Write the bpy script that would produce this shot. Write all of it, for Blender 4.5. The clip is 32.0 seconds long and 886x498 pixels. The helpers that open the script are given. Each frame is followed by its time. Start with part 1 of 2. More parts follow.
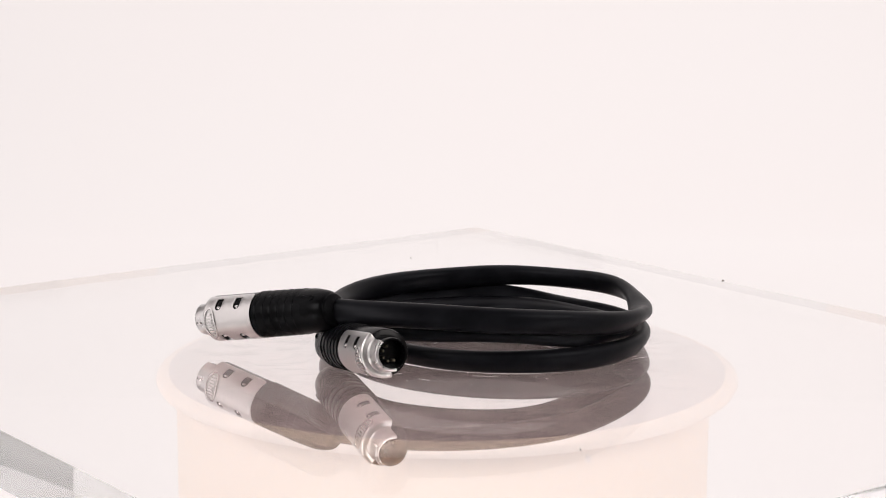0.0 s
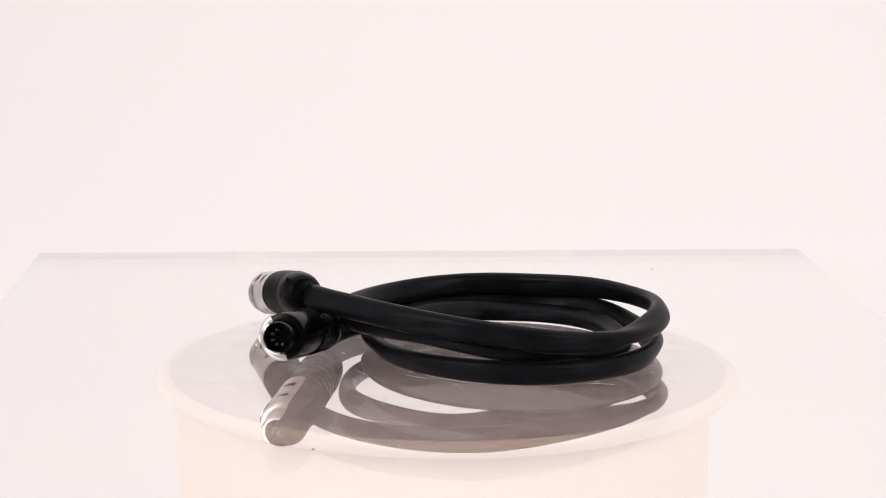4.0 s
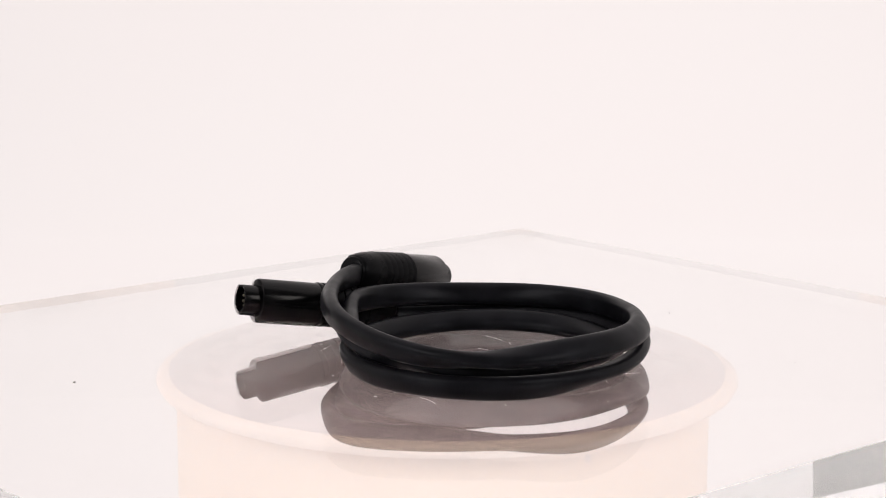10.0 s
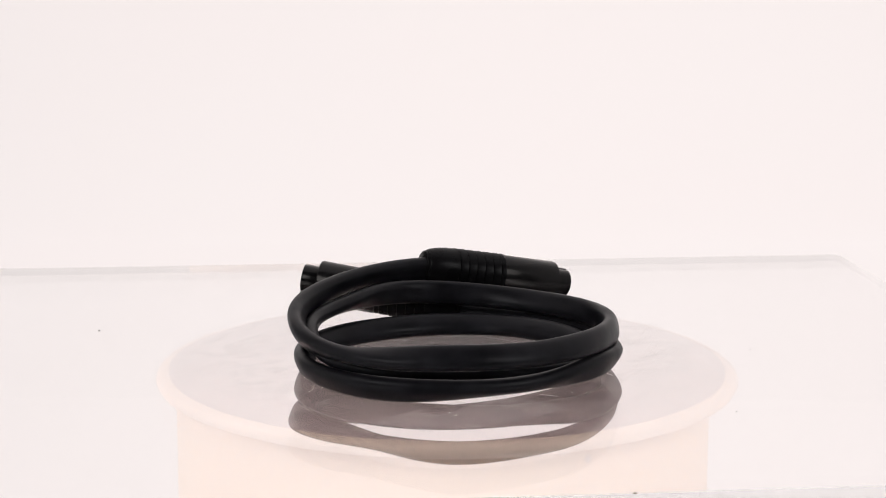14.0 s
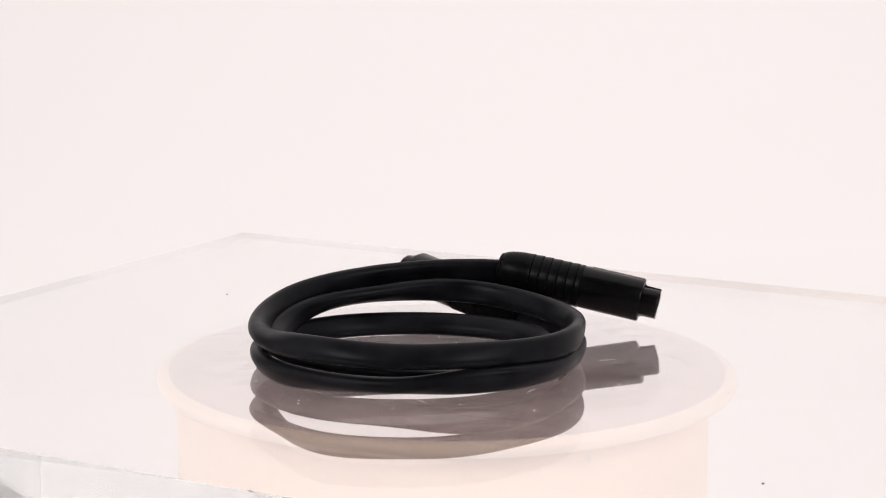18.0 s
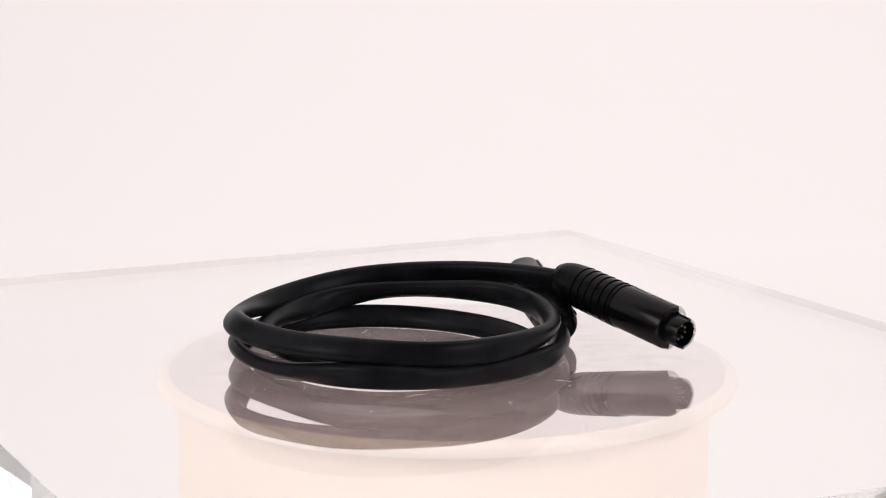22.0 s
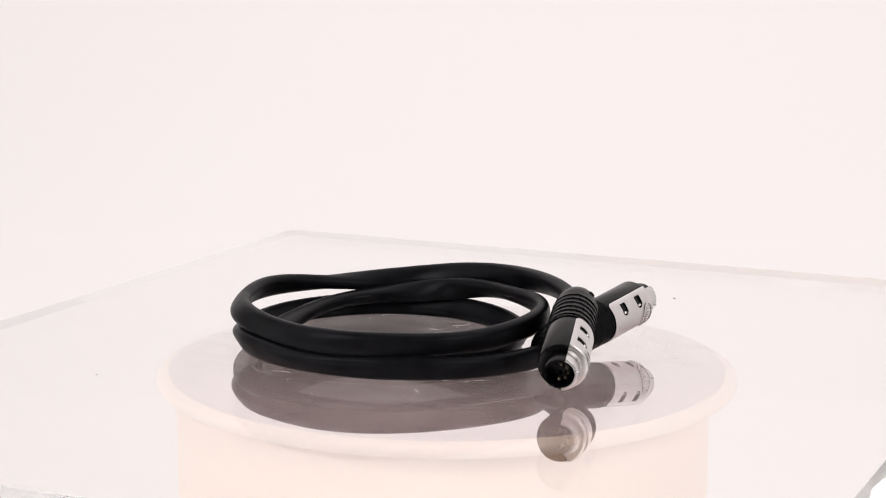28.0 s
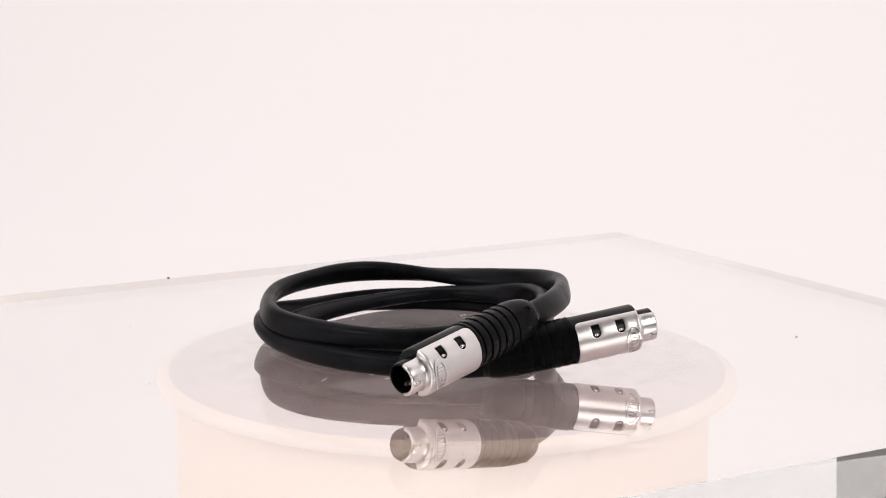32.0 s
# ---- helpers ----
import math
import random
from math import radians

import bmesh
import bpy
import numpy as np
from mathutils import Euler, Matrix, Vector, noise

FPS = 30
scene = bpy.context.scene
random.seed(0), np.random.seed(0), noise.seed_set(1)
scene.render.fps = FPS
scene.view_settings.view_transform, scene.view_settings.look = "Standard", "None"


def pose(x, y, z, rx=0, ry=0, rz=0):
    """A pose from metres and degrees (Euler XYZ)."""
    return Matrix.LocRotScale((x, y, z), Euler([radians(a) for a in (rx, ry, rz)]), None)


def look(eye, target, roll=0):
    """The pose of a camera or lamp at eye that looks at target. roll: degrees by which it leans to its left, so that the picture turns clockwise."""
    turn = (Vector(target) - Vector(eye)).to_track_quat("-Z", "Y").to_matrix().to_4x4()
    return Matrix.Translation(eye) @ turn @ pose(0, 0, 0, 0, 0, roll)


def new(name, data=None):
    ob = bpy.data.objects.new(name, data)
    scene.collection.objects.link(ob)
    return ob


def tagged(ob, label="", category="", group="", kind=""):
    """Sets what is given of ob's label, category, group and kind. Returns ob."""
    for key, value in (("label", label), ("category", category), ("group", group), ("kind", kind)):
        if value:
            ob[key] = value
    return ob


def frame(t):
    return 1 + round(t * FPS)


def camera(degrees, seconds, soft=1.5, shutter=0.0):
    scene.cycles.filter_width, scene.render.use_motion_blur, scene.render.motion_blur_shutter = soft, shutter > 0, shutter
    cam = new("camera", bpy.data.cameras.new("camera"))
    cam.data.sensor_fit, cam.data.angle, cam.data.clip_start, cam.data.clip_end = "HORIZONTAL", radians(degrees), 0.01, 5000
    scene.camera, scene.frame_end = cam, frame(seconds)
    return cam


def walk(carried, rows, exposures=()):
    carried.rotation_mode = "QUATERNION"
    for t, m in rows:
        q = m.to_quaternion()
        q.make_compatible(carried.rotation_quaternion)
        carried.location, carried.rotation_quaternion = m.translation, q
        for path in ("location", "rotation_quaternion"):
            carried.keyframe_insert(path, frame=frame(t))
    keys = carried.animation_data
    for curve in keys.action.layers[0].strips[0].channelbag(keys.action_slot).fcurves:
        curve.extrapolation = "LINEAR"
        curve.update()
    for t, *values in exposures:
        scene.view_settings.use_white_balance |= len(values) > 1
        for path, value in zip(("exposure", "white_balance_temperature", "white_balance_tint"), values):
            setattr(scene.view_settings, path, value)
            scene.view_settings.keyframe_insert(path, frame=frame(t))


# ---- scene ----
# A still camera looks at a coiled plug cable on a clear slab that turns on a round base.
EYE, WAY = Vector((0.0, -0.77938, 0.18481)), Vector((-0.00105, 0.98392, -0.17859))
cam = camera(25.33, 32.0, soft=1.0)
PATH = [(0.0, look(EYE, EYE + WAY, 0.236)), (32.0, look(EYE, EYE + WAY, 0.236))]
cam.data.dof.use_dof, cam.data.dof.focus_distance, cam.data.dof.aperture_fstop = True, 0.77, 36.0
walk(cam, PATH, exposures=[(0.0, 0.02), (32.0, 0.02)])

SPEED = 8.649      # degrees a second, clockwise from above
PLATE_TOP = 0.0013
PLATE_THICK = 0.0211
TABLE_Z = -0.150
COIL = (0.0152, 0.0216)   # the middle of the coil on the slab


# ---- world and light ----
def soft_world():
    w = bpy.data.worlds.new("studio_dark")
    w.use_nodes = True
    w.node_tree.nodes["Background"].inputs[0].default_value = (1.0, 0.95, 0.93, 1)
    w.node_tree.nodes["Background"].inputs[1].default_value = 0.05
    scene.world = w


soft_world()
scene.cycles.max_bounces, scene.cycles.glossy_bounces, scene.cycles.transmission_bounces = 32, 20, 24


def fill_lamp(name, eye, target, size, watts):
    lamp = bpy.data.lights.new(name, "AREA")
    lamp.shape, lamp.size, lamp.energy, lamp.color = "SQUARE", size, watts, (1.0, 0.94, 0.90)
    new(name, lamp).matrix_world = look(eye, target)


# Unseen fill lamps, added in front to brighten the drum, disc and plugs.
fill_lamp("fill_left", (-1.05, -0.95, 0.70), (0, 0, 0), 0.7, 11.0)
fill_lamp("fill_right", (1.05, -0.95, 0.70), (0, 0, 0), 0.7, 9.0)


# ---- materials ----
def nodes_of(name):
    m = bpy.data.materials.new(name)
    m.use_nodes = True
    t = m.node_tree
    return m, t, t.nodes["Principled BSDF"], t.nodes["Material Output"]


def grain(t, scale, detail=4.0):
    c = t.nodes.new("ShaderNodeTexCoord")
    n = t.nodes.new("ShaderNodeTexNoise")
    n.inputs["Scale"].default_value, n.inputs["Detail"].default_value = scale, detail
    t.links.new(c.outputs["Object"], n.inputs["Vector"])
    return n


def ramp(t, src, lo, hi, a=0.3, b=0.7):
    r = t.nodes.new("ShaderNodeMapRange")
    r.inputs[1].default_value, r.inputs[2].default_value = a, b
    r.inputs[3].default_value, r.inputs[4].default_value = lo, hi
    t.links.new(src, r.inputs[0])
    return r.outputs[0]


def mixed(t, src, c1, c2, a=0.3, b=0.7):
    f = ramp(t, src, 0, 1, a, b)
    m = t.nodes.new("ShaderNodeMix")
    m.data_type = "RGBA"
    t.links.new(f, m.inputs[0])
    m.inputs[6].default_value, m.inputs[7].default_value = (*c1, 1), (*c2, 1)
    return m.outputs[2]


def bump(t, bsdf, src, strength, distance):
    b = t.nodes.new("ShaderNodeBump")
    b.inputs["Strength"].default_value, b.inputs["Distance"].default_value = strength, distance
    t.links.new(src, b.inputs["Height"])
    t.links.new(b.outputs[0], bsdf.inputs["Normal"])


def plain(name, c1, c2, rough=(0.4, 0.5), metal=0.0, scale=60, fine=900, relief=0.15, spec=0.5, depth=0.0002, tint=(1, 1, 1)):
    m, t, p, _ = nodes_of(name)
    n, f = grain(t, scale), grain(t, fine, 2.0)
    t.links.new(mixed(t, n.outputs[0], c1, c2), p.inputs["Base Color"])
    t.links.new(ramp(t, n.outputs[0], rough[0], rough[1]), p.inputs["Roughness"])
    p.inputs["Metallic"].default_value = metal
    p.inputs["Specular IOR Level"].default_value = spec
    p.inputs["Specular Tint"].default_value = (*tint, 1)
    if relief > 0:
        bump(t, p, f.outputs[0], relief, depth)
    return m


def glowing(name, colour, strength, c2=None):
    """White surface with its own emission, standing in for lamplight."""
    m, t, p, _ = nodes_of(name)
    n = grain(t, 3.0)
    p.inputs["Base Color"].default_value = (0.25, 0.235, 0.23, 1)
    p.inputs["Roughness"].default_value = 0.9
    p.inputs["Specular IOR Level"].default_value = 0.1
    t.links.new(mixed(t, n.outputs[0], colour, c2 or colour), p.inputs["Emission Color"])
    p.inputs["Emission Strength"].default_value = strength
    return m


def acrylic_top():
    m, t, p, out = nodes_of("acrylic_top_face")
    t.nodes.remove(p)
    g = t.nodes.new("ShaderNodeBsdfGlass")
    g.inputs["IOR"].default_value = 1.49
    g.inputs["Roughness"].default_value = 0.0
    g.inputs["Color"].default_value = (1, 1, 1, 1)
    s = t.nodes.new("ShaderNodeBsdfGlossy")
    s.inputs["Roughness"].default_value = 0.0
    s.inputs["Color"].default_value = (1, 1, 1, 1)
    w = t.nodes.new("ShaderNodeLayerWeight")
    w.inputs[0].default_value = 0.5
    k = t.nodes.new("ShaderNodeMath")
    k.operation = "POWER"
    k.inputs[1].default_value = 2.1
    t.links.new(w.outputs["Facing"], k.inputs[0])
    x = t.nodes.new("ShaderNodeMixShader")
    t.links.new(k.outputs[0], x.inputs[0])
    t.links.new(g.outputs[0], x.inputs[1])
    t.links.new(s.outputs[0], x.inputs[2])
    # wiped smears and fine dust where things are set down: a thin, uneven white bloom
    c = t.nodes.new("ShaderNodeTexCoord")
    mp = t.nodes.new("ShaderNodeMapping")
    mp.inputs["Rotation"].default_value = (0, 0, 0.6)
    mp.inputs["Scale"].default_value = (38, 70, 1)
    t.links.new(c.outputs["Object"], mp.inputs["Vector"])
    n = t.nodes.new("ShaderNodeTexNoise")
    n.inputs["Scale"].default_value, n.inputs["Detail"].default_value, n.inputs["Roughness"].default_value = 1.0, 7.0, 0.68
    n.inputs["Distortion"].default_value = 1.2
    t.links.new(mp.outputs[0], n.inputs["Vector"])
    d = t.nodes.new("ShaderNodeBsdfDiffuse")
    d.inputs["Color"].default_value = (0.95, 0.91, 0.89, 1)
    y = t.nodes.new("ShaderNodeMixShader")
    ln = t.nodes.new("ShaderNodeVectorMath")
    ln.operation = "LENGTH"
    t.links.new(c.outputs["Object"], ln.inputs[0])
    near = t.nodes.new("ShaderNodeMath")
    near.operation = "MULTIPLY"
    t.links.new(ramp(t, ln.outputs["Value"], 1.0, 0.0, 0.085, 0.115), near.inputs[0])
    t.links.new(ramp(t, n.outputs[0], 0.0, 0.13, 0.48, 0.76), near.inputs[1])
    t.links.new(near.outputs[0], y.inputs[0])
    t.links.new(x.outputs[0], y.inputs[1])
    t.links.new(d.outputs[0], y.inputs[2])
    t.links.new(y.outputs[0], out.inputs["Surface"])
    return m


def acrylic_clear():
    m, t, p, out = nodes_of("acrylic_clear")
    t.nodes.remove(p)
    g = t.nodes.new("ShaderNodeBsdfGlass")
    g.inputs["IOR"].default_value = 1.49
    g.inputs["Roughness"].default_value = 0.0
    g.inputs["Color"].default_value = (1, 1, 1, 1)
    t.links.new(g.outputs[0], out.inputs["Surface"])
    return m


def acrylic_edge():
    """Polished cut edge, hazy and streaked along its length, with the faint cold tint of thick acrylic."""
    m, t, p, out = nodes_of("acrylic_cut_edge")
    t.nodes.remove(p)
    g = t.nodes.new("ShaderNodeBsdfGlass")
    g.inputs["IOR"].default_value = 1.49
    c = t.nodes.new("ShaderNodeTexCoord")
    mp = t.nodes.new("ShaderNodeMapping")
    mp.inputs["Rotation"].default_value = (0, 0, radians(-37.72))
    mp.inputs["Scale"].default_value = (30, 30, 190)
    t.links.new(c.outputs["Object"], mp.inputs["Vector"])
    n = t.nodes.new("ShaderNodeTexNoise")
    n.inputs["Scale"].default_value, n.inputs["Detail"].default_value, n.inputs["Distortion"].default_value = 1.0, 6.0, 1.0
    t.links.new(mp.outputs[0], n.inputs["Vector"])
    t.links.new(ramp(t, n.outputs[0], 0.0, 0.05), g.inputs["Roughness"])
    t.links.new(mixed(t, n.outputs[0], (1.0, 1.0, 1.0), (0.955, 0.97, 0.972)), g.inputs["Color"])
    t.links.new(g.outputs[0], out.inputs["Surface"])
    return m


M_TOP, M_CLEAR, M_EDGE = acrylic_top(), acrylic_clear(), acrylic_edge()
M_RUBBER = plain("black_rubber_sheath", (0.0027, 0.0028, 0.0038), (0.0073, 0.0075, 0.0097), (0.28, 0.46), 0, 85, 1400, 0.10, 0.080, tint=(0.88, 0.92, 1.0))
M_BOOT = plain("black_moulded_rubber", (0.0029, 0.0029, 0.0034), (0.0050, 0.0050, 0.0057), (0.22, 0.34), 0, 80, 1500, 0.06, 0.055, tint=(0.90, 0.94, 1.0))
M_BLACK = plain("black_gloss_plastic", (0.0018, 0.0018, 0.0022), (0.0030, 0.0030, 0.0036), (0.17, 0.26), 0, 90, 1200, 0.05, 0.13)
M_STEEL = plain("satin_nickel", (0.62, 0.605, 0.605), (0.68, 0.665, 0.665), (0.33, 0.38), 1.0, 90, 5000, 0.0)
M_BRIGHT = plain("bright_nickel", (0.66, 0.65, 0.65), (0.72, 0.71, 0.71), (0.16, 0.22), 1.0, 120, 5000, 0.0)
M_NOSE = plain("brushed_nickel", (0.62, 0.61, 0.615), (0.68, 0.67, 0.675), (0.26, 0.32), 1.0, 110, 5000, 0.0)
M_PIN = plain("pin_metal", (0.12, 0.11, 0.085), (0.18, 0.165, 0.13), (0.38, 0.48), 1.0, 300, 5000, 0.0)
M_CREAM = plain("cream_plastic", (0.97, 0.755, 0.61), (0.98, 0.785, 0.635), (0.5, 0.6), 0, 12, 700, 0.05, 0.3)
M_RIM = plain("pale_rim_plastic", (0.97, 0.755, 0.645), (0.98, 0.78, 0.67), (0.5, 0.6), 0, 12, 700, 0.05, 0.3)
M_GREY = plain("grey_lavender_disc", (0.51, 0.40, 0.395), (0.69, 0.545, 0.535), (0.5, 0.6), 0, 110, 600, 0.05, 0.3)
M_TABLE = plain("grey_table_top", (0.50, 0.50, 0.50), (0.58, 0.58, 0.575), (0.6, 0.7), 0, 5, 500, 0.04, 0.2)
M_DUST = plain("dust_speck", (0.10, 0.08, 0.07), (0.18, 0.15, 0.13), (0.8, 0.9), 0, 900, 4000, 0.1)
M_STAIN = plain("faint_stain", (0.66, 0.54, 0.51), (0.72, 0.59, 0.55), (0.5, 0.6), 0, 200, 900, 0.05)


def scratch_white():
    """Roughened acrylic: half scatters back, half passes light from below."""
    m, t, p, out = nodes_of("scratch_white")
    p.inputs["Base Color"].default_value = (0.92, 0.89, 0.88, 1)
    p.inputs["Roughness"].default_value = 0.6
    tr = t.nodes.new("ShaderNodeBsdfTranslucent")
    tr.inputs["Color"].default_value = (0.95, 0.92, 0.91, 1)
    x = t.nodes.new("ShaderNodeMixShader")
    x.inputs[0].default_value = 0.6
    t.links.new(p.outputs[0], x.inputs[1])
    t.links.new(tr.outputs[0], x.inputs[2])
    t.links.new(x.outputs[0], out.inputs["Surface"])
    return m


M_SCRATCH = scratch_white()
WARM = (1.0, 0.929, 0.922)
# The sheets' lit look is emission, not lamplight falling on them.
M_BACK = glowing("glowing_sheet", WARM, 0.695, (1.0, 0.938, 0.932))
# Unseen panels at the sides and overhead, added to glow as light sources.
M_SIDE = glowing("side_glow_panel", WARM, 0.62)
M_LEFT = glowing("left_glow_panel", WARM, 0.90)
M_CEIL = glowing("ceiling_glow_panel", WARM, 1.1)
M_DARK = plain("grey_room_wall", (0.16, 0.155, 0.15), (0.20, 0.19, 0.185), (0.7, 0.8), 0, 2, 60, 0.05)


# ---- mesh tools ----
def part(name, bm, material, parent=None, label="", smooth=True):
    me = bpy.data.meshes.new(name)
    bm.normal_update()
    bm.to_mesh(me)
    bm.free()
    for q in me.polygons:
        q.use_smooth = smooth
    for mat in (material if isinstance(material, (list, tuple)) else [material]):
        me.materials.append(mat)
    ob = new(name, me)
    if parent:
        ob.parent = parent
    if label:
        ob["label"] = label
    return ob


def bevelled(ob, width, segments=2, angle=40):
    b = ob.modifiers.new("bevel", "BEVEL")
    b.width, b.segments, b.limit_method, b.angle_limit = width, segments, "ANGLE", radians(angle)
    b.harden_normals = False
    return ob


def sharp(ob, angle=35):
    ob.data.set_sharp_from_angle(angle=radians(angle))
    return ob


def lathe(profile, steps=48, a0=0.0, a1=360.0, m=None):
    """Turns (x, r) rows about the x axis; angle 0 is +y."""
    bm = bmesh.new()
    full = abs(a1 - a0) >= 359.9
    n = steps if full else steps + 1
    rings = []
    for x, r in profile:
        ring = []
        if r < 1e-7:
            v = bm.verts.new((x, 0, 0))
            ring = [v] * n
        else:
            for i in range(n):
                a = radians(a0 + (a1 - a0) * i / steps)
                ring.append(bm.verts.new((x, r * math.cos(a), r * math.sin(a))))
        rings.append(ring)
    for p, q in zip(rings, rings[1:]):
        for i in range(steps):
            j = (i + 1) % n
            vs = []
            for v in (p[i], p[j], q[j], q[i]):
                if v not in vs:
                    vs.append(v)
            if len(vs) > 2:
                bm.faces.new(vs)
    bmesh.ops.recalc_face_normals(bm, faces=bm.faces)
    if m:
        bmesh.ops.transform(bm, matrix=m, verts=bm.verts)
    return bm


def box(x0, y0, z0, x1, y1, z1, m=None):
    bm = bmesh.new()
    bmesh.ops.create_cube(bm, size=1.0)
    bmesh.ops.transform(bm, verts=bm.verts, matrix=Matrix.Translation(((x0 + x1) / 2, (y0 + y1) / 2, (z0 + z1) / 2)) @ Matrix.Diagonal((x1 - x0, y1 - y0, z1 - z0, 1)))
    if m:
        bmesh.ops.transform(bm, matrix=m, verts=bm.verts)
    return bm


def add(bm, other):
    me = bpy.data.meshes.new("piece")
    other.to_mesh(me)
    other.free()
    bm.from_mesh(me)
    bpy.data.meshes.remove(me)


# ---- glowing sheets and panels, the room and the table ----
def sweep():
    """A wide white sheet that bends up from the table without an edge, and a narrow one before it."""
    x, y0, yb, r, z1, th = 1.25, 0.44, 1.55, 0.45, 1.50, 0.004
    line = [(y0, TABLE_Z), (yb - r, TABLE_Z)]
    for i in range(1, 25):
        g = math.pi / 2 * i / 24
        line.append((yb - r + r * math.sin(g), TABLE_Z + r - r * math.cos(g)))
    line.append((yb, z1))
    bm = bmesh.new()
    rows = []
    for (y, z), (ny, nz) in zip(line, line[1:] + [(yb, z1 + 1)]):
        d = Vector((0, ny - y, nz - z)).normalized()
        n = Vector((0, -d.z, d.y))
        rows.append([bm.verts.new((-x, y, z)), bm.verts.new((x, y, z)), bm.verts.new((x, y - n.y * th, z - n.z * th)), bm.verts.new((-x, y - n.y * th, z - n.z * th))])
    for p, q in zip(rows, rows[1:]):
        for i in range(4):
            bm.faces.new((p[i], p[(i + 1) % 4], q[(i + 1) % 4], q[i]))
    bm.faces.new(rows[0])
    bm.faces.new(rows[-1][::-1])
    bmesh.ops.recalc_face_normals(bm, faces=bm.faces)
    tagged(part("backdrop", bm, M_BACK), "seamless white sheet bending up behind the turntable, made to glow evenly", "backdrop", kind="structure")
    tagged(part("ground_sheet", box(-0.30, -0.30, TABLE_Z - 0.004, 0.30, 0.4398, TABLE_Z - 0.0002), M_BACK, smooth=False), "white sheet on the table under the turntable, made to glow", "sheet", kind="structure")


def setting():
    x, y0, y1, z1 = 1.25, -1.60, 1.60, 1.50
    th, zf = 0.02, TABLE_Z - 0.75
    tagged(part("table", box(-x + 0.01, -1.20, TABLE_Z - 0.034, x - 0.01, y1 - 0.01, TABLE_Z - 0.008), M_TABLE, smooth=False), "matt grey table top under the turntable", "table", kind="structure")
    tagged(part("floor", box(-x - th, y0 - th, zf - th, x + th, y1 + th, zf), M_DARK, smooth=False), "grey studio floor", "floor", kind="structure")
    tagged(part("wall_back", box(-x, y1, zf, x, y1 + th, z1), M_DARK, smooth=False), "grey studio wall behind the white sheet", "wall", kind="structure")
    for name, s0, s1 in (("wall_left", -x - th, -x), ("wall_right", x, x + th)):
        lit = 0.45 if s0 < 0 else y1 + th
        tagged(part(name, box(s0, -0.55, zf, s1, lit, z1), M_LEFT if s0 < 0 else M_SIDE, smooth=False), "unseen glowing white panel, added beside the table as light", "backdrop", kind="structure")
        tagged(part(name + "_dim", box(s0, y0, zf, s1, -0.55, z1), M_DARK, smooth=False), "unlit grey studio wall", "wall", kind="structure")
    tagged(part("wall_left_rear", box(-x - th, 0.45, zf, -x, y1 + th, z1), M_DARK, smooth=False), "unlit grey studio wall behind the glowing panel", "wall", kind="structure")
    tagged(part("wall_front", box(-x - th, y0 - th, zf, x + th, y0, z1), M_DARK, smooth=False), "unlit grey studio wall", "wall", kind="structure")
    tagged(part("ceiling_dim", box(-x - th, y0 - th, z1, x + th, -0.3, z1 + th), M_DARK, smooth=False), "unlit grey studio ceiling", "ceiling", kind="structure")
    tagged(part("ceiling", box(-x - th, -0.3, z1, x + th, y1 + th, z1 + th), M_CEIL, smooth=False), "unseen glowing white panel, added over the table as light", "ceiling", kind="structure")


sweep()
setting()


# ---- turntable ----
def turntable():
    top = PLATE_TOP - PLATE_THICK - 0.0004
    ob = tagged(new("turntable"), "cream plastic round turntable with a grey-lavender top", "turntable")
    ob.location = (0.0010, 0, TABLE_Z)
    h = top - TABLE_Z
    m = Matrix.Rotation(radians(-90), 4, "Y")
    r = 0.1130
    body = [(0, 0), (0, r - 0.0075), (0.002, r - 0.0055), (h - 0.0075, r - 0.0055), (h - 0.0070, r - 0.012)]
    part("base", lathe(body, 128, m=Matrix.Translation((-0.0016, 0, 0)) @ m), M_CREAM, ob, "cream plastic drum")
    lip = [(h - 0.0075, r - 0.014), (h - 0.0075, r - 0.0045), (h - 0.0070, r - 0.001), (h - 0.0055, r + 0.0028), (h - 0.0035, r + 0.0040), (h - 0.0018, r + 0.0036), (h - 0.0006, r + 0.0022), (h - 0.0006, r - 0.003)]
    part("rim", lathe(lip, 128, m=m), M_RIM, ob, "rounded pale rim")
    for x, z, w, t in ((0.0508, h - 0.0122, 0.0014, 0.0018), (0.0502, h - 0.0102, 0.0006, 0.0006)):
        y = -math.sqrt((r - 0.0055) ** 2 - (x + 0.0016) ** 2)
        bm = lathe([(0.0, 0.0), (0.0, 1.0), (0.2, 0.8), (0.25, 0.0)], 16, m=Matrix.Translation((x, y + 0.0001, z)) @ Matrix.Rotation(math.atan2(y, x), 4, "Z") @ Matrix.Diagonal((0.0004, w, t, 1)))
        part("stain", bm, M_STAIN, ob, "small grey smudge on the drum")
    part("top_disc", lathe([(h - 0.004, 0), (h - 0.004, r - 0.001), (h, r - 0.001), (h, 0)], 128, m=m), M_GREY, ob, "flat grey-lavender disc")
    return ob


turntable()


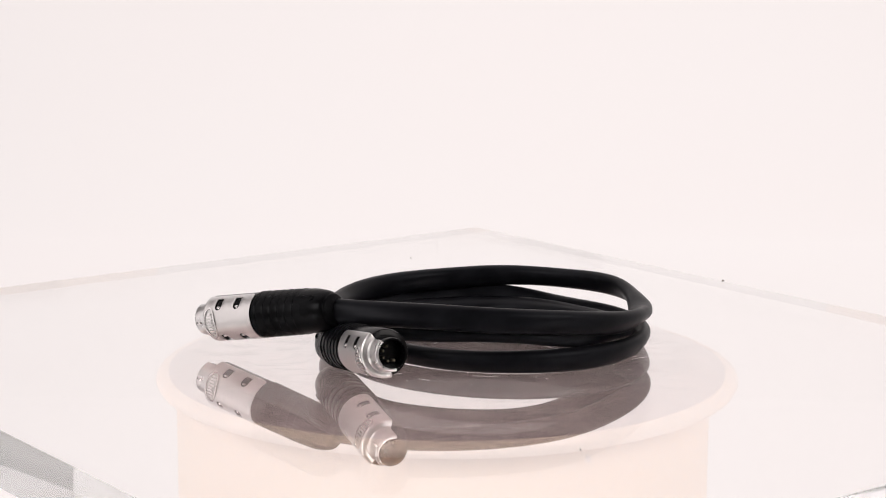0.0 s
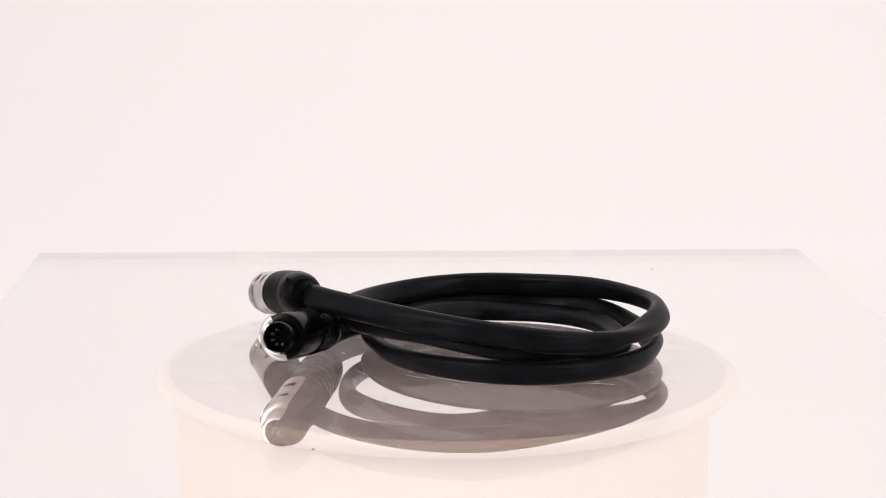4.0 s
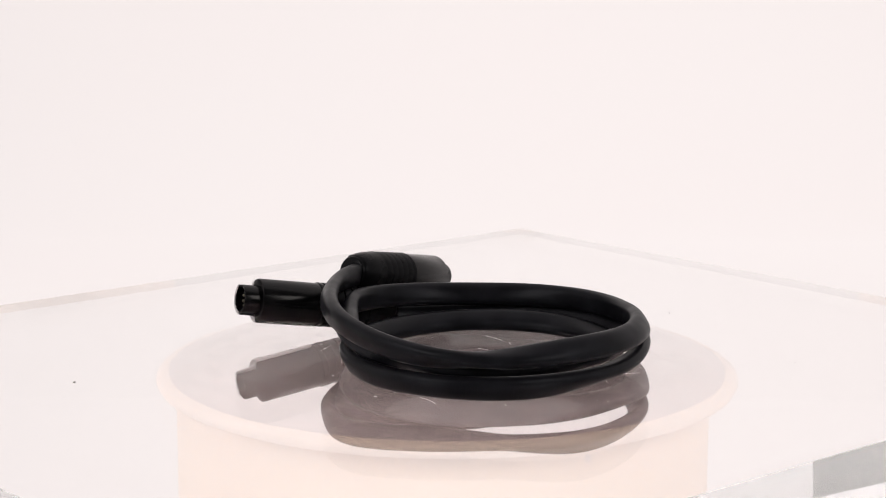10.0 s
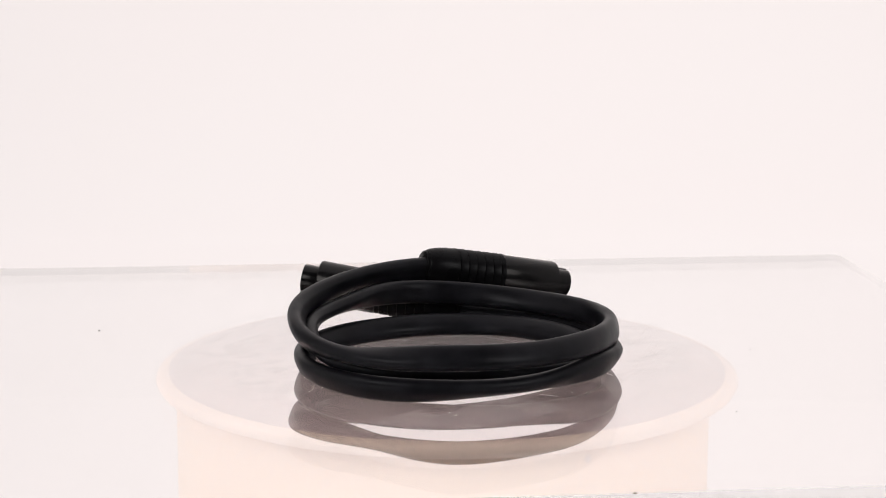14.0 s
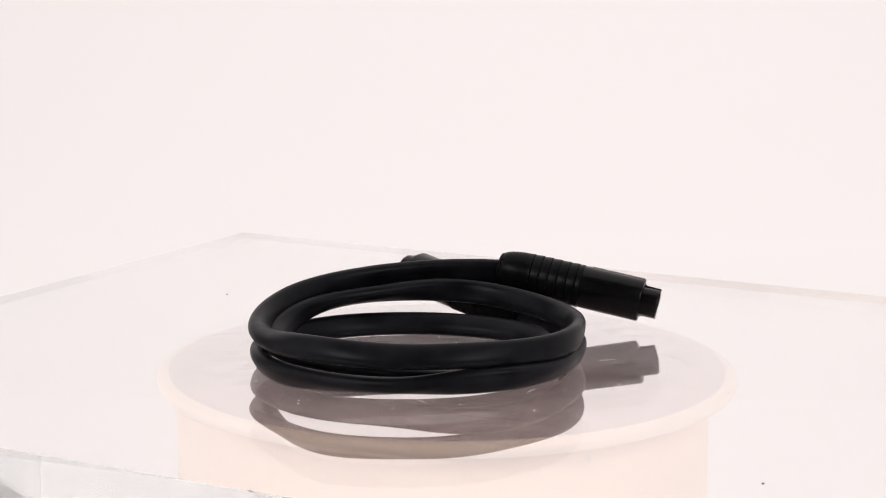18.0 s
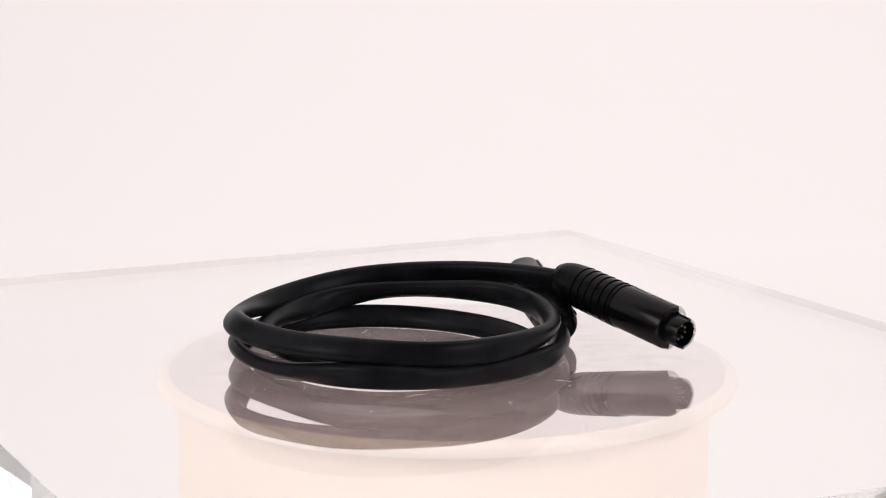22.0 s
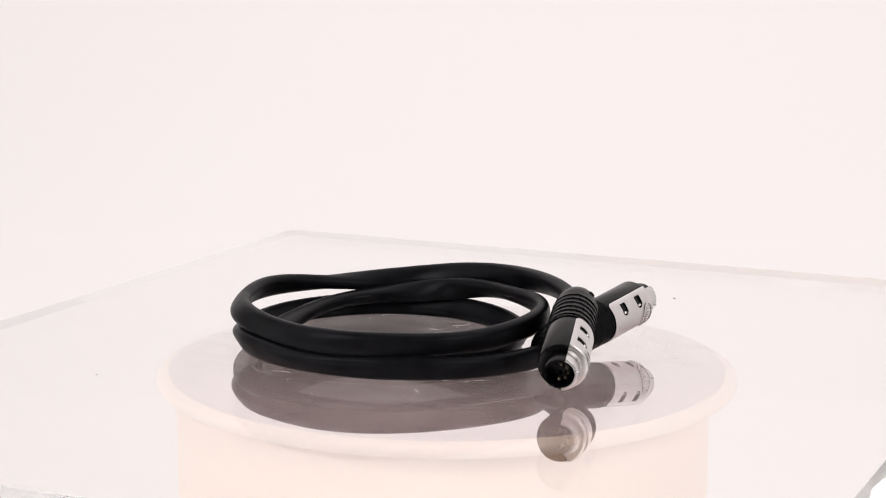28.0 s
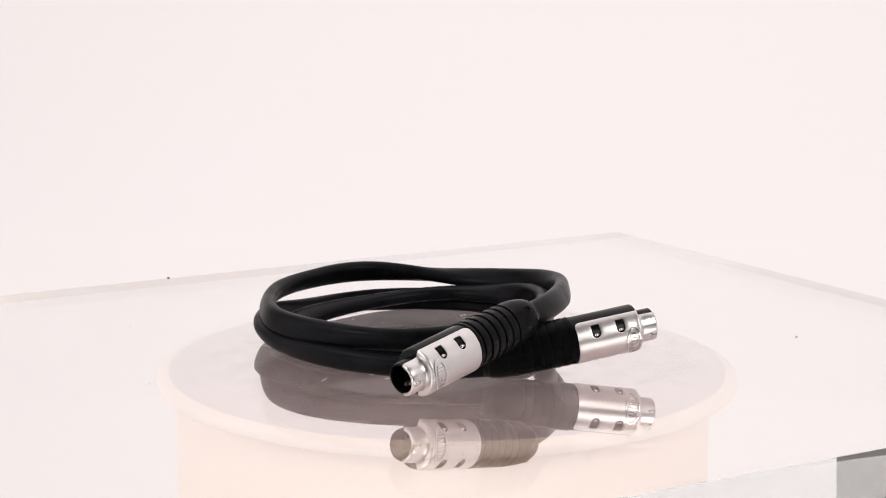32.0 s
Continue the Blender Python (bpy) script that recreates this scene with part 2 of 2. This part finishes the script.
# ---- clear slab ----
def plate():
    ob = tagged(new("acrylic_plate"), "thick clear acrylic slab with polished edges, dusty and scratched", "slab")
    bm = bmesh.new()
    m = Matrix.Translation((-0.0004, -0.0016, 0)) @ Matrix.Rotation(radians(37.72), 4, "Z")
    x0, x1, ly = -0.1945, 0.1980, 0.2275
    rings = []
    for z in (PLATE_TOP - PLATE_THICK, PLATE_TOP):
        rings.append([bm.verts.new(m @ Vector((x, y, z))) for x, y in ((x0, -ly), (x1, -ly), (x1, ly), (x0, ly))])
    for p, q in zip(rings, rings[1:]):
        for i in range(4):
            bm.faces.new((p[i], p[(i + 1) % 4], q[(i + 1) % 4], q[i])).material_index = 2
    bm.faces.new(rings[0][::-1])
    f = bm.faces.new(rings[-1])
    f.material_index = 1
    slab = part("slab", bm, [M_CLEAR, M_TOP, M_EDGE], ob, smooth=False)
    slab.visible_shadow = False
    rng = random.Random(7)
    for x, y, r in ((0.0456, -0.1432, 0.55), (0.0254, 0.1379, 0.32), (0.1335, 0.1497, 0.80), (-0.0174, 0.2058, 0.55), (-0.0431, 0.1193, 0.13), (-0.0690, 0.1040, 0.30)):
        bm = bmesh.new()
        bmesh.ops.create_icosphere(bm, subdivisions=2, radius=0.0008 * r)
        for v in bm.verts:
            v.co *= rng.uniform(0.75, 1.15)
            v.co.z = max(v.co.z * 0.55, -0.0002 * r) + 0.0002 * r
        bmesh.ops.transform(bm, matrix=Matrix.Translation((x, y, PLATE_TOP)) @ Matrix.Rotation(rng.uniform(0, 6), 4, "Z") @ Matrix.Diagonal((1.3, 0.8, 1, 1)), verts=bm.verts)
        part("dust_speck", bm, M_DUST, ob, "dark dust speck")
    # hairline scratches and lint where things have been turned on it
    bm = bmesh.new()
    for _ in range(70):
        g, r = rng.uniform(0, 2 * math.pi), 0.078 * math.sqrt(rng.uniform(0.02, 1))
        ln, bend = (rng.uniform(0.0004, 0.0012), 0) if rng.random() < 0.70 or r > 0.075 else (rng.uniform(0.003, 0.011), rng.uniform(-4, 4))
        w = rng.uniform(0.00003, 0.00007) if ln > 0.002 else rng.uniform(0.00008, 0.00025)
        mm = Matrix.Translation((COIL[0] + r * math.cos(g), COIL[1] + r * math.sin(g), PLATE_TOP + 0.00003)) @ Matrix.Rotation(rng.uniform(0, math.pi), 4, "Z")
        rows = []
        for i in range(6):
            x = ln * (i / 5 - 0.5)
            y, ww = bend * x * x * 20, w * (1 - (abs(i - 2.5) / 2.6) ** 2) + 0.00001
            rows.append([bm.verts.new(mm @ Vector((x, y - ww, 0))), bm.verts.new(mm @ Vector((x, y, 0.00006))), bm.verts.new(mm @ Vector((x, y + ww, 0)))])
        for p, q in zip(rows, rows[1:]):
            bm.faces.new((p[0], p[1], q[1], q[0]))
            bm.faces.new((p[1], p[2], q[2], q[1]))
    tagged(part("scratches", bm, M_SCRATCH, ob, "pale hairline scratches and lint"), kind="stuff")
    return ob


PLATE = plate()


# ---- cable ----
SPLINE_R = [89.5, 82.6, 71.0, 66.9, 68.7, 68.6, 64.9, 64.1, 58.1, 54.9, 52.1, 56.0, 56.3, 59.8, 63.4, 68.1, 59.1, 64.7, 62.2, 61.1, 46.1, 41.7, 42.6, 45.5, 46.3, 46.7, 44.9, 55.9, 53.7, 57.7, 61.7, 67.1, 68.0, 64.8, 57.7, 54.7, 55.8, 55.4, 53.0, 58.9, 63.2, 73.5, 83.3, 95.7]
SPLINE_Z = [23.2, 24.8, 26.3, 24.0, 21.8, 16.3, 16.5, 19.7, 18.3, 18.6, 16.8, 16.3, 16.2, 15.5, 16.5, 18.9, 18.9, 17.6, 12.4, 10.4, 9.1, 8.4, 7.3, 6.3, 5.8, 7.1, 7.6, 5.5, 6.2, 5.8, 6.3, 6.2, 6.1, 5.7, 6.7, 7.1, 9.5, 7.7, 7.0, 7.6, 5.6, 6.7, 8.0, 9.5]
SPLINE_T = [33, 1, -44, -7, 25, 24, 105, 160, 134, 143, 166, 170, 192, 227, 193, 182, 112, 114, 232, 280, 282, 264, 250, 248, 247, 223, 231, 234, 224, 223, 209, 194, 219, 196, 246, 265, 171, 231, 206, 194, 219, 193, 168, 153]


def spline(row, u):
    i = max(0, min(len(row) - 4, int(math.floor(u))))
    f = u - i
    w = ((1 - f) ** 3 / 6, (3 * f ** 3 - 6 * f ** 2 + 4) / 6, (-3 * f ** 3 + 3 * f ** 2 + 3 * f + 1) / 6, f ** 3 / 6)
    return sum(w[k] * row[i + k] for k in range(4))


def sheath(parent):
    """An oval lead, 9.9 by 6.2 mm, laid in three turns, twisting as it goes."""
    a, b, seg = 0.00495, 0.0031, 28
    pts, tw, rad = [], [], []
    fi = 221.0
    while fi <= 1300:
        u = (fi - 220) / 27
        r, z, t = spline(SPLINE_R, u) / 1000, spline(SPLINE_Z, u) / 1000, radians(spline(SPLINE_T, u))
        g = radians(fi)
        pts.append(Vector((COIL[0] + r * math.cos(g), COIL[1] + r * math.sin(g), z)))
        rad.append(Vector((math.cos(g), math.sin(g), 0)))
        tw.append(t)
        fi += 1.5
    verts, faces = [], []
    n = len(pts)
    for i, p in enumerate(pts):
        tan = (pts[min(n - 1, i + 1)] - pts[max(0, i - 1)]).normalized()
        e = rad[i] - tan * rad[i].dot(tan)
        e.normalize()
        up = tan.cross(e)
        up *= 1 if up.z > 0 else -1
        c, s = math.cos(tw[i]), math.sin(tw[i])
        major, minor = c * up + s * e, -s * up + c * e
        for k in range(seg):
            g = 2 * math.pi * k / seg
            cx, sy = math.cos(g), math.sin(g)
            q = 2 / 2.5
            verts.append(p + major * a * math.copysign(abs(cx) ** q, cx) + minor * b * math.copysign(abs(sy) ** q, sy))
    for i in range(n - 1):
        for k in range(seg):
            j = (k + 1) % seg
            faces.append((i * seg + k, i * seg + j, (i + 1) * seg + j, (i + 1) * seg + k))
    faces += [tuple(range(seg)), tuple((n - 1) * seg + k for k in range(seg))]
    me = bpy.data.meshes.new("sheath")
    me.from_pydata([tuple(v) for v in verts], [], faces)
    bm = bmesh.new()
    bm.from_mesh(me)
    bpy.data.meshes.remove(me)
    bmesh.ops.recalc_face_normals(bm, faces=bm.faces)
    return part("sheath", bm, M_RUBBER, parent, "matt black rubber sheath of oval section, coiled in three turns")


def plug(parent, tail, tip, face):
    """A round multi-pin plug from the sheath's end to its tip; face: the way that its metal half looks."""
    L = (tip - tail).length * 1000
    x = (tip - tail).normalized()
    y = (face - x * face.dot(x)).normalized()
    z = x.cross(y)
    m = Matrix(((x[0], y[0], z[0], tail[0]), (x[1], y[1], z[1], tail[1]), (x[2], y[2], z[2], tail[2]), (0, 0, 0, 1))) @ Matrix.Diagonal((0.001, 0.001, 0.001, 1))
    e = L - 7.2            # where the body ends and the nose begins
    s = 35.8               # where the grip ends
    body = [(s - 2, 0), (s - 2, 8.7), (s, 8.9), (e - 0.8, 8.9), (e - 0.2, 8.6), (e, 8.2), (e, 5.9), (L - 0.8, 5.9), (L - 0.3, 5.7), (L - 0.3, 5.1), (e + 1.5, 5.0), (e + 1.5, 0)]
    p = part("plug", lathe(body, 64, m=m), M_BLACK, parent, "black plastic plug body with a metal half shell")
    sharp(p, 30)
    # grip: a bulged sleeve with six ring grooves, each ring lapping a little over the next
    prof = [(-0.8, 0), (-0.8, 5.6), (-0.4, 6.2), (0.25, 6.45), (0.4, 6.25), (0.6, 6.6), (1.6, 7.2), (3.8, 7.9), (6.5, 8.4), (9.0, 8.7), (12.0, 8.8)]
    for k in range(6):
        g = s - 2.4 - 3.9 * (5 - k)
        w = 8.80 + 0.05 * k
        prof += [(g - 0.30, w + 0.26), (g - 0.17, w + 0.16), (g - 0.13, w - 0.45), (g + 0.12, w - 0.45), (g + 0.15, w - 0.06), (g + 0.30, w + 0.02)]
    prof += [(s - 0.40, 9.30), (s - 0.1, 9.05), (s - 0.1, 0)]
    sharp(part("grip", lathe(prof, 56, m=m), M_BOOT, p, "ribbed black rubber strain relief"), 40)
    # metal half shell with two pairs of slots, each square at its outer end and round at its inner one
    bm = bmesh.new()
    hw, a_lo, a_hi, a_end = 1.75, 32.5, 65.0, 79.0
    round_end = math.degrees(hw / 9.45)
    xs = [s + 0.3 + 2.2 * (1 - math.cos(math.pi / 2 * i / 6)) for i in range(7)]
    cuts = []
    for c in (s + 8.0, s + 18.0):
        xs.append(c - hw - 1.5)
        cuts.append((len(xs), len(xs) + 10))
        xs += [c - hw * math.cos(math.pi * i / 10) for i in range(11)]
        xs.append(c + hw + 1.5)
    xs += [e - 3.2, e - 2.2]
    rs = [9.45] * len(xs)
    for dx, rr in ((-1.5, 9.46), (-1.3, 9.50), (-1.0, 9.52), (-0.7, 9.48), (-0.4, 9.30), (-0.15, 9.0), (0.02, 8.6), (0.08, 8.0), (0.1, 6.9)):
        xs.append(e + dx)
        rs.append(rr)
    rows = []
    for i, (xx, rr) in enumerate(zip(xs, rs)):
        inner, outer = a_lo + round_end, a_end
        for c in (s + 8.0, s + 18.0):
            if abs(xx - c) <= hw + 1e-6:
                inner = a_lo + round_end * (1 - math.sqrt(max(0, 1 - ((xx - c) / hw) ** 2)))
        if i < 7:
            outer -= 13.0 * (1 - math.sqrt(max(0, 1 - (1 - (xx - s - 0.3) / 2.2) ** 2)))
        half = [inner * k / 9 for k in range(10)] + [inner + (a_hi - inner) * k / 5 for k in range(1, 6)] + [a_hi + (outer - a_hi) * k / 4 for k in range(1, 5)]
        an = [-g for g in half[:0:-1]] + half
        rows.append([bm.verts.new((xx, rr * math.cos(radians(g)), rr * math.sin(radians(g)))) for g in an])
    n = len(rows[0])
    mid = n // 2
    for i in range(len(rows) - 1):
        for k in range(n - 1):
            q = k - mid if k >= mid else mid - 1 - k
            if any(lo <= i < hi for lo, hi in cuts) and 9 <= q < 14:
                continue
            bm.faces.new((rows[i][k], rows[i][k + 1], rows[i + 1][k + 1], rows[i + 1][k]))
    bmesh.ops.recalc_face_normals(bm, faces=bm.faces)
    if sum((f.normal.dot(f.calc_center_median() - Vector((f.calc_center_median().x, 0, 0))) for f in bm.faces)) < 0:
        bmesh.ops.reverse_faces(bm, faces=bm.faces)
    bmesh.ops.solidify(bm, geom=bm.faces[:], thickness=0.35)
    bmesh.ops.transform(bm, matrix=m, verts=bm.verts)
    sh = part("metal_shell", bm, M_STEEL, p, "satin nickel half shell with four slots and an embossed badge")
    bevelled(sh, 0.00022, 2, 50)
    # small bright tongue at the round end of each slot
    for c in (s + 8.0, s + 18.0):
        for sg in (-1, 1):
            tm = Matrix.Rotation(radians(sg * 40.0), 4, "X") @ Matrix.Translation((c, 9.0, 0))
            part("slot_tongue", lathe([(-0.95, 0), (-0.8, 0.45), (0, 0.62), (0.8, 0.45), (0.95, 0)], 14, m=m @ tm), M_BRIGHT, sh)
    # nose shield, flared where it meets the shell and lipped at the tip
    ring = lathe([(e + 0.1, 5.95), (e + 0.1, 7.3), (e + 0.6, 6.9), (e + 1.4, 6.7), (e + 2.4, 6.65), (L - 0.7, 6.65), (L - 0.2, 6.5), (L, 6.25), (L, 5.5), (L - 0.25, 5.35), (L - 0.8, 5.35), (L - 0.8, 5.95), (e + 0.1, 5.95)], 40, -77, 77, m)
    sharp(part("nose_shield", ring, M_NOSE, p, "bright nickel half ring round the pins"), 40)
    part("key_ridge", box(L - 3.6, 6.5, -0.35, L - 0.6, 7.0, 0.35, m), M_BRIGHT, p)
    # badge: an embossed oval outline with worn bars in it
    bm = bmesh.new()
    for i in range(36):
        q = []
        for j, w in ((i, 1.0), (i, 0.84), (i + 1, 0.84), (i + 1, 1.0)):
            ang = 2 * math.pi * j / 36
            q.append((e - 3.9 + 3.0 * w * math.sin(ang), 40 * w ** 0.6 * math.cos(ang)))
        lo = [bm.verts.new((ax, 9.3 * math.cos(radians(aa)), 9.3 * math.sin(radians(aa)))) for ax, aa in q]
        hi = [bm.verts.new((ax, 9.85 * math.cos(radians(aa)), 9.85 * math.sin(radians(aa)))) for ax, aa in q]
        bm.faces.new(hi)
        for k in range(4):
            bm.faces.new((lo[k], lo[(k + 1) % 4], hi[(k + 1) % 4], hi[k]))
    for aa, x0, x1 in ((-26, -4.9, -3.0), (-19, -5.4, -2.5), (-12, -4.9, -2.7), (-5, -5.7, -2.2), (2, -5.0, -2.6), (9, -5.1, -2.2), (16, -5.5, -2.5), (23, -4.9, -3.0)):
        add(bm, box(e + x0, 9.3, -0.34, e + x1, 9.85, 0.34, Matrix.Rotation(radians(aa), 4, "X")))
    bmesh.ops.transform(bm, matrix=m, verts=bm.verts)
    bmesh.ops.recalc_face_normals(bm, faces=bm.faces)
    part("badge", bm, M_BRIGHT, sh, "small embossed oval badge", smooth=False)
    # pins
    for g in (-90, -45, 0, 45, 90):
        c = Vector((0, 3.0 * math.cos(radians(g)), 3.0 * math.sin(radians(g))))
        part("pin", lathe([(e + 1.2, 0), (e + 1.2, 0.7), (L - 2.8, 0.7), (L - 2.3, 0.35), (L - 2.3, 0)], 14, m=m @ Matrix.Translation(c)), M_PIN, p)
    up = 1 if z.z > 0 else -1
    turn = Matrix.Rotation(radians(52 * up), 4, "X") @ Matrix.Translation((5.6, 7.5, 0)) @ Matrix.Rotation(radians(90), 4, "Z")
    part("grip_hole_rim", lathe([(0.0, 0.5), (0.0, 1.25), (1.05, 1.2), (1.1, 0.95), (0.7, 0.8), (0.2, 0.5)], 20, m=m @ turn), M_BOOT, p)
    return p


A_TAIL, A_TIP = Vector((-0.0428, -0.0366, 0.0262)), Vector((-0.0970, 0.0043, 0.0134))
B_TAIL, B_TIP = Vector((-0.0450, -0.0200, 0.0089)), Vector((-0.0188, -0.0833, 0.0198))


def cable():
    ob = tagged(new("plug_cable"), "coiled black rubber plug cable with two metal-sided round plugs", "cable")
    sheath(ob)
    plug(ob, A_TAIL, A_TIP, Vector((math.cos(radians(228.8)), math.sin(radians(228.8)), -0.15)))
    plug(ob, B_TAIL, B_TIP, Vector((math.cos(radians(204.9)), math.sin(radians(204.9)), -0.45)))
    return ob


CABLE = cable()


def motions():
    rows = [(k / 10, pose(0, 0, 0, 0, 0, -SPEED * k / 10)) for k in range(0, 321)]
    walk(PLATE, rows)
    walk(CABLE, rows)


motions()
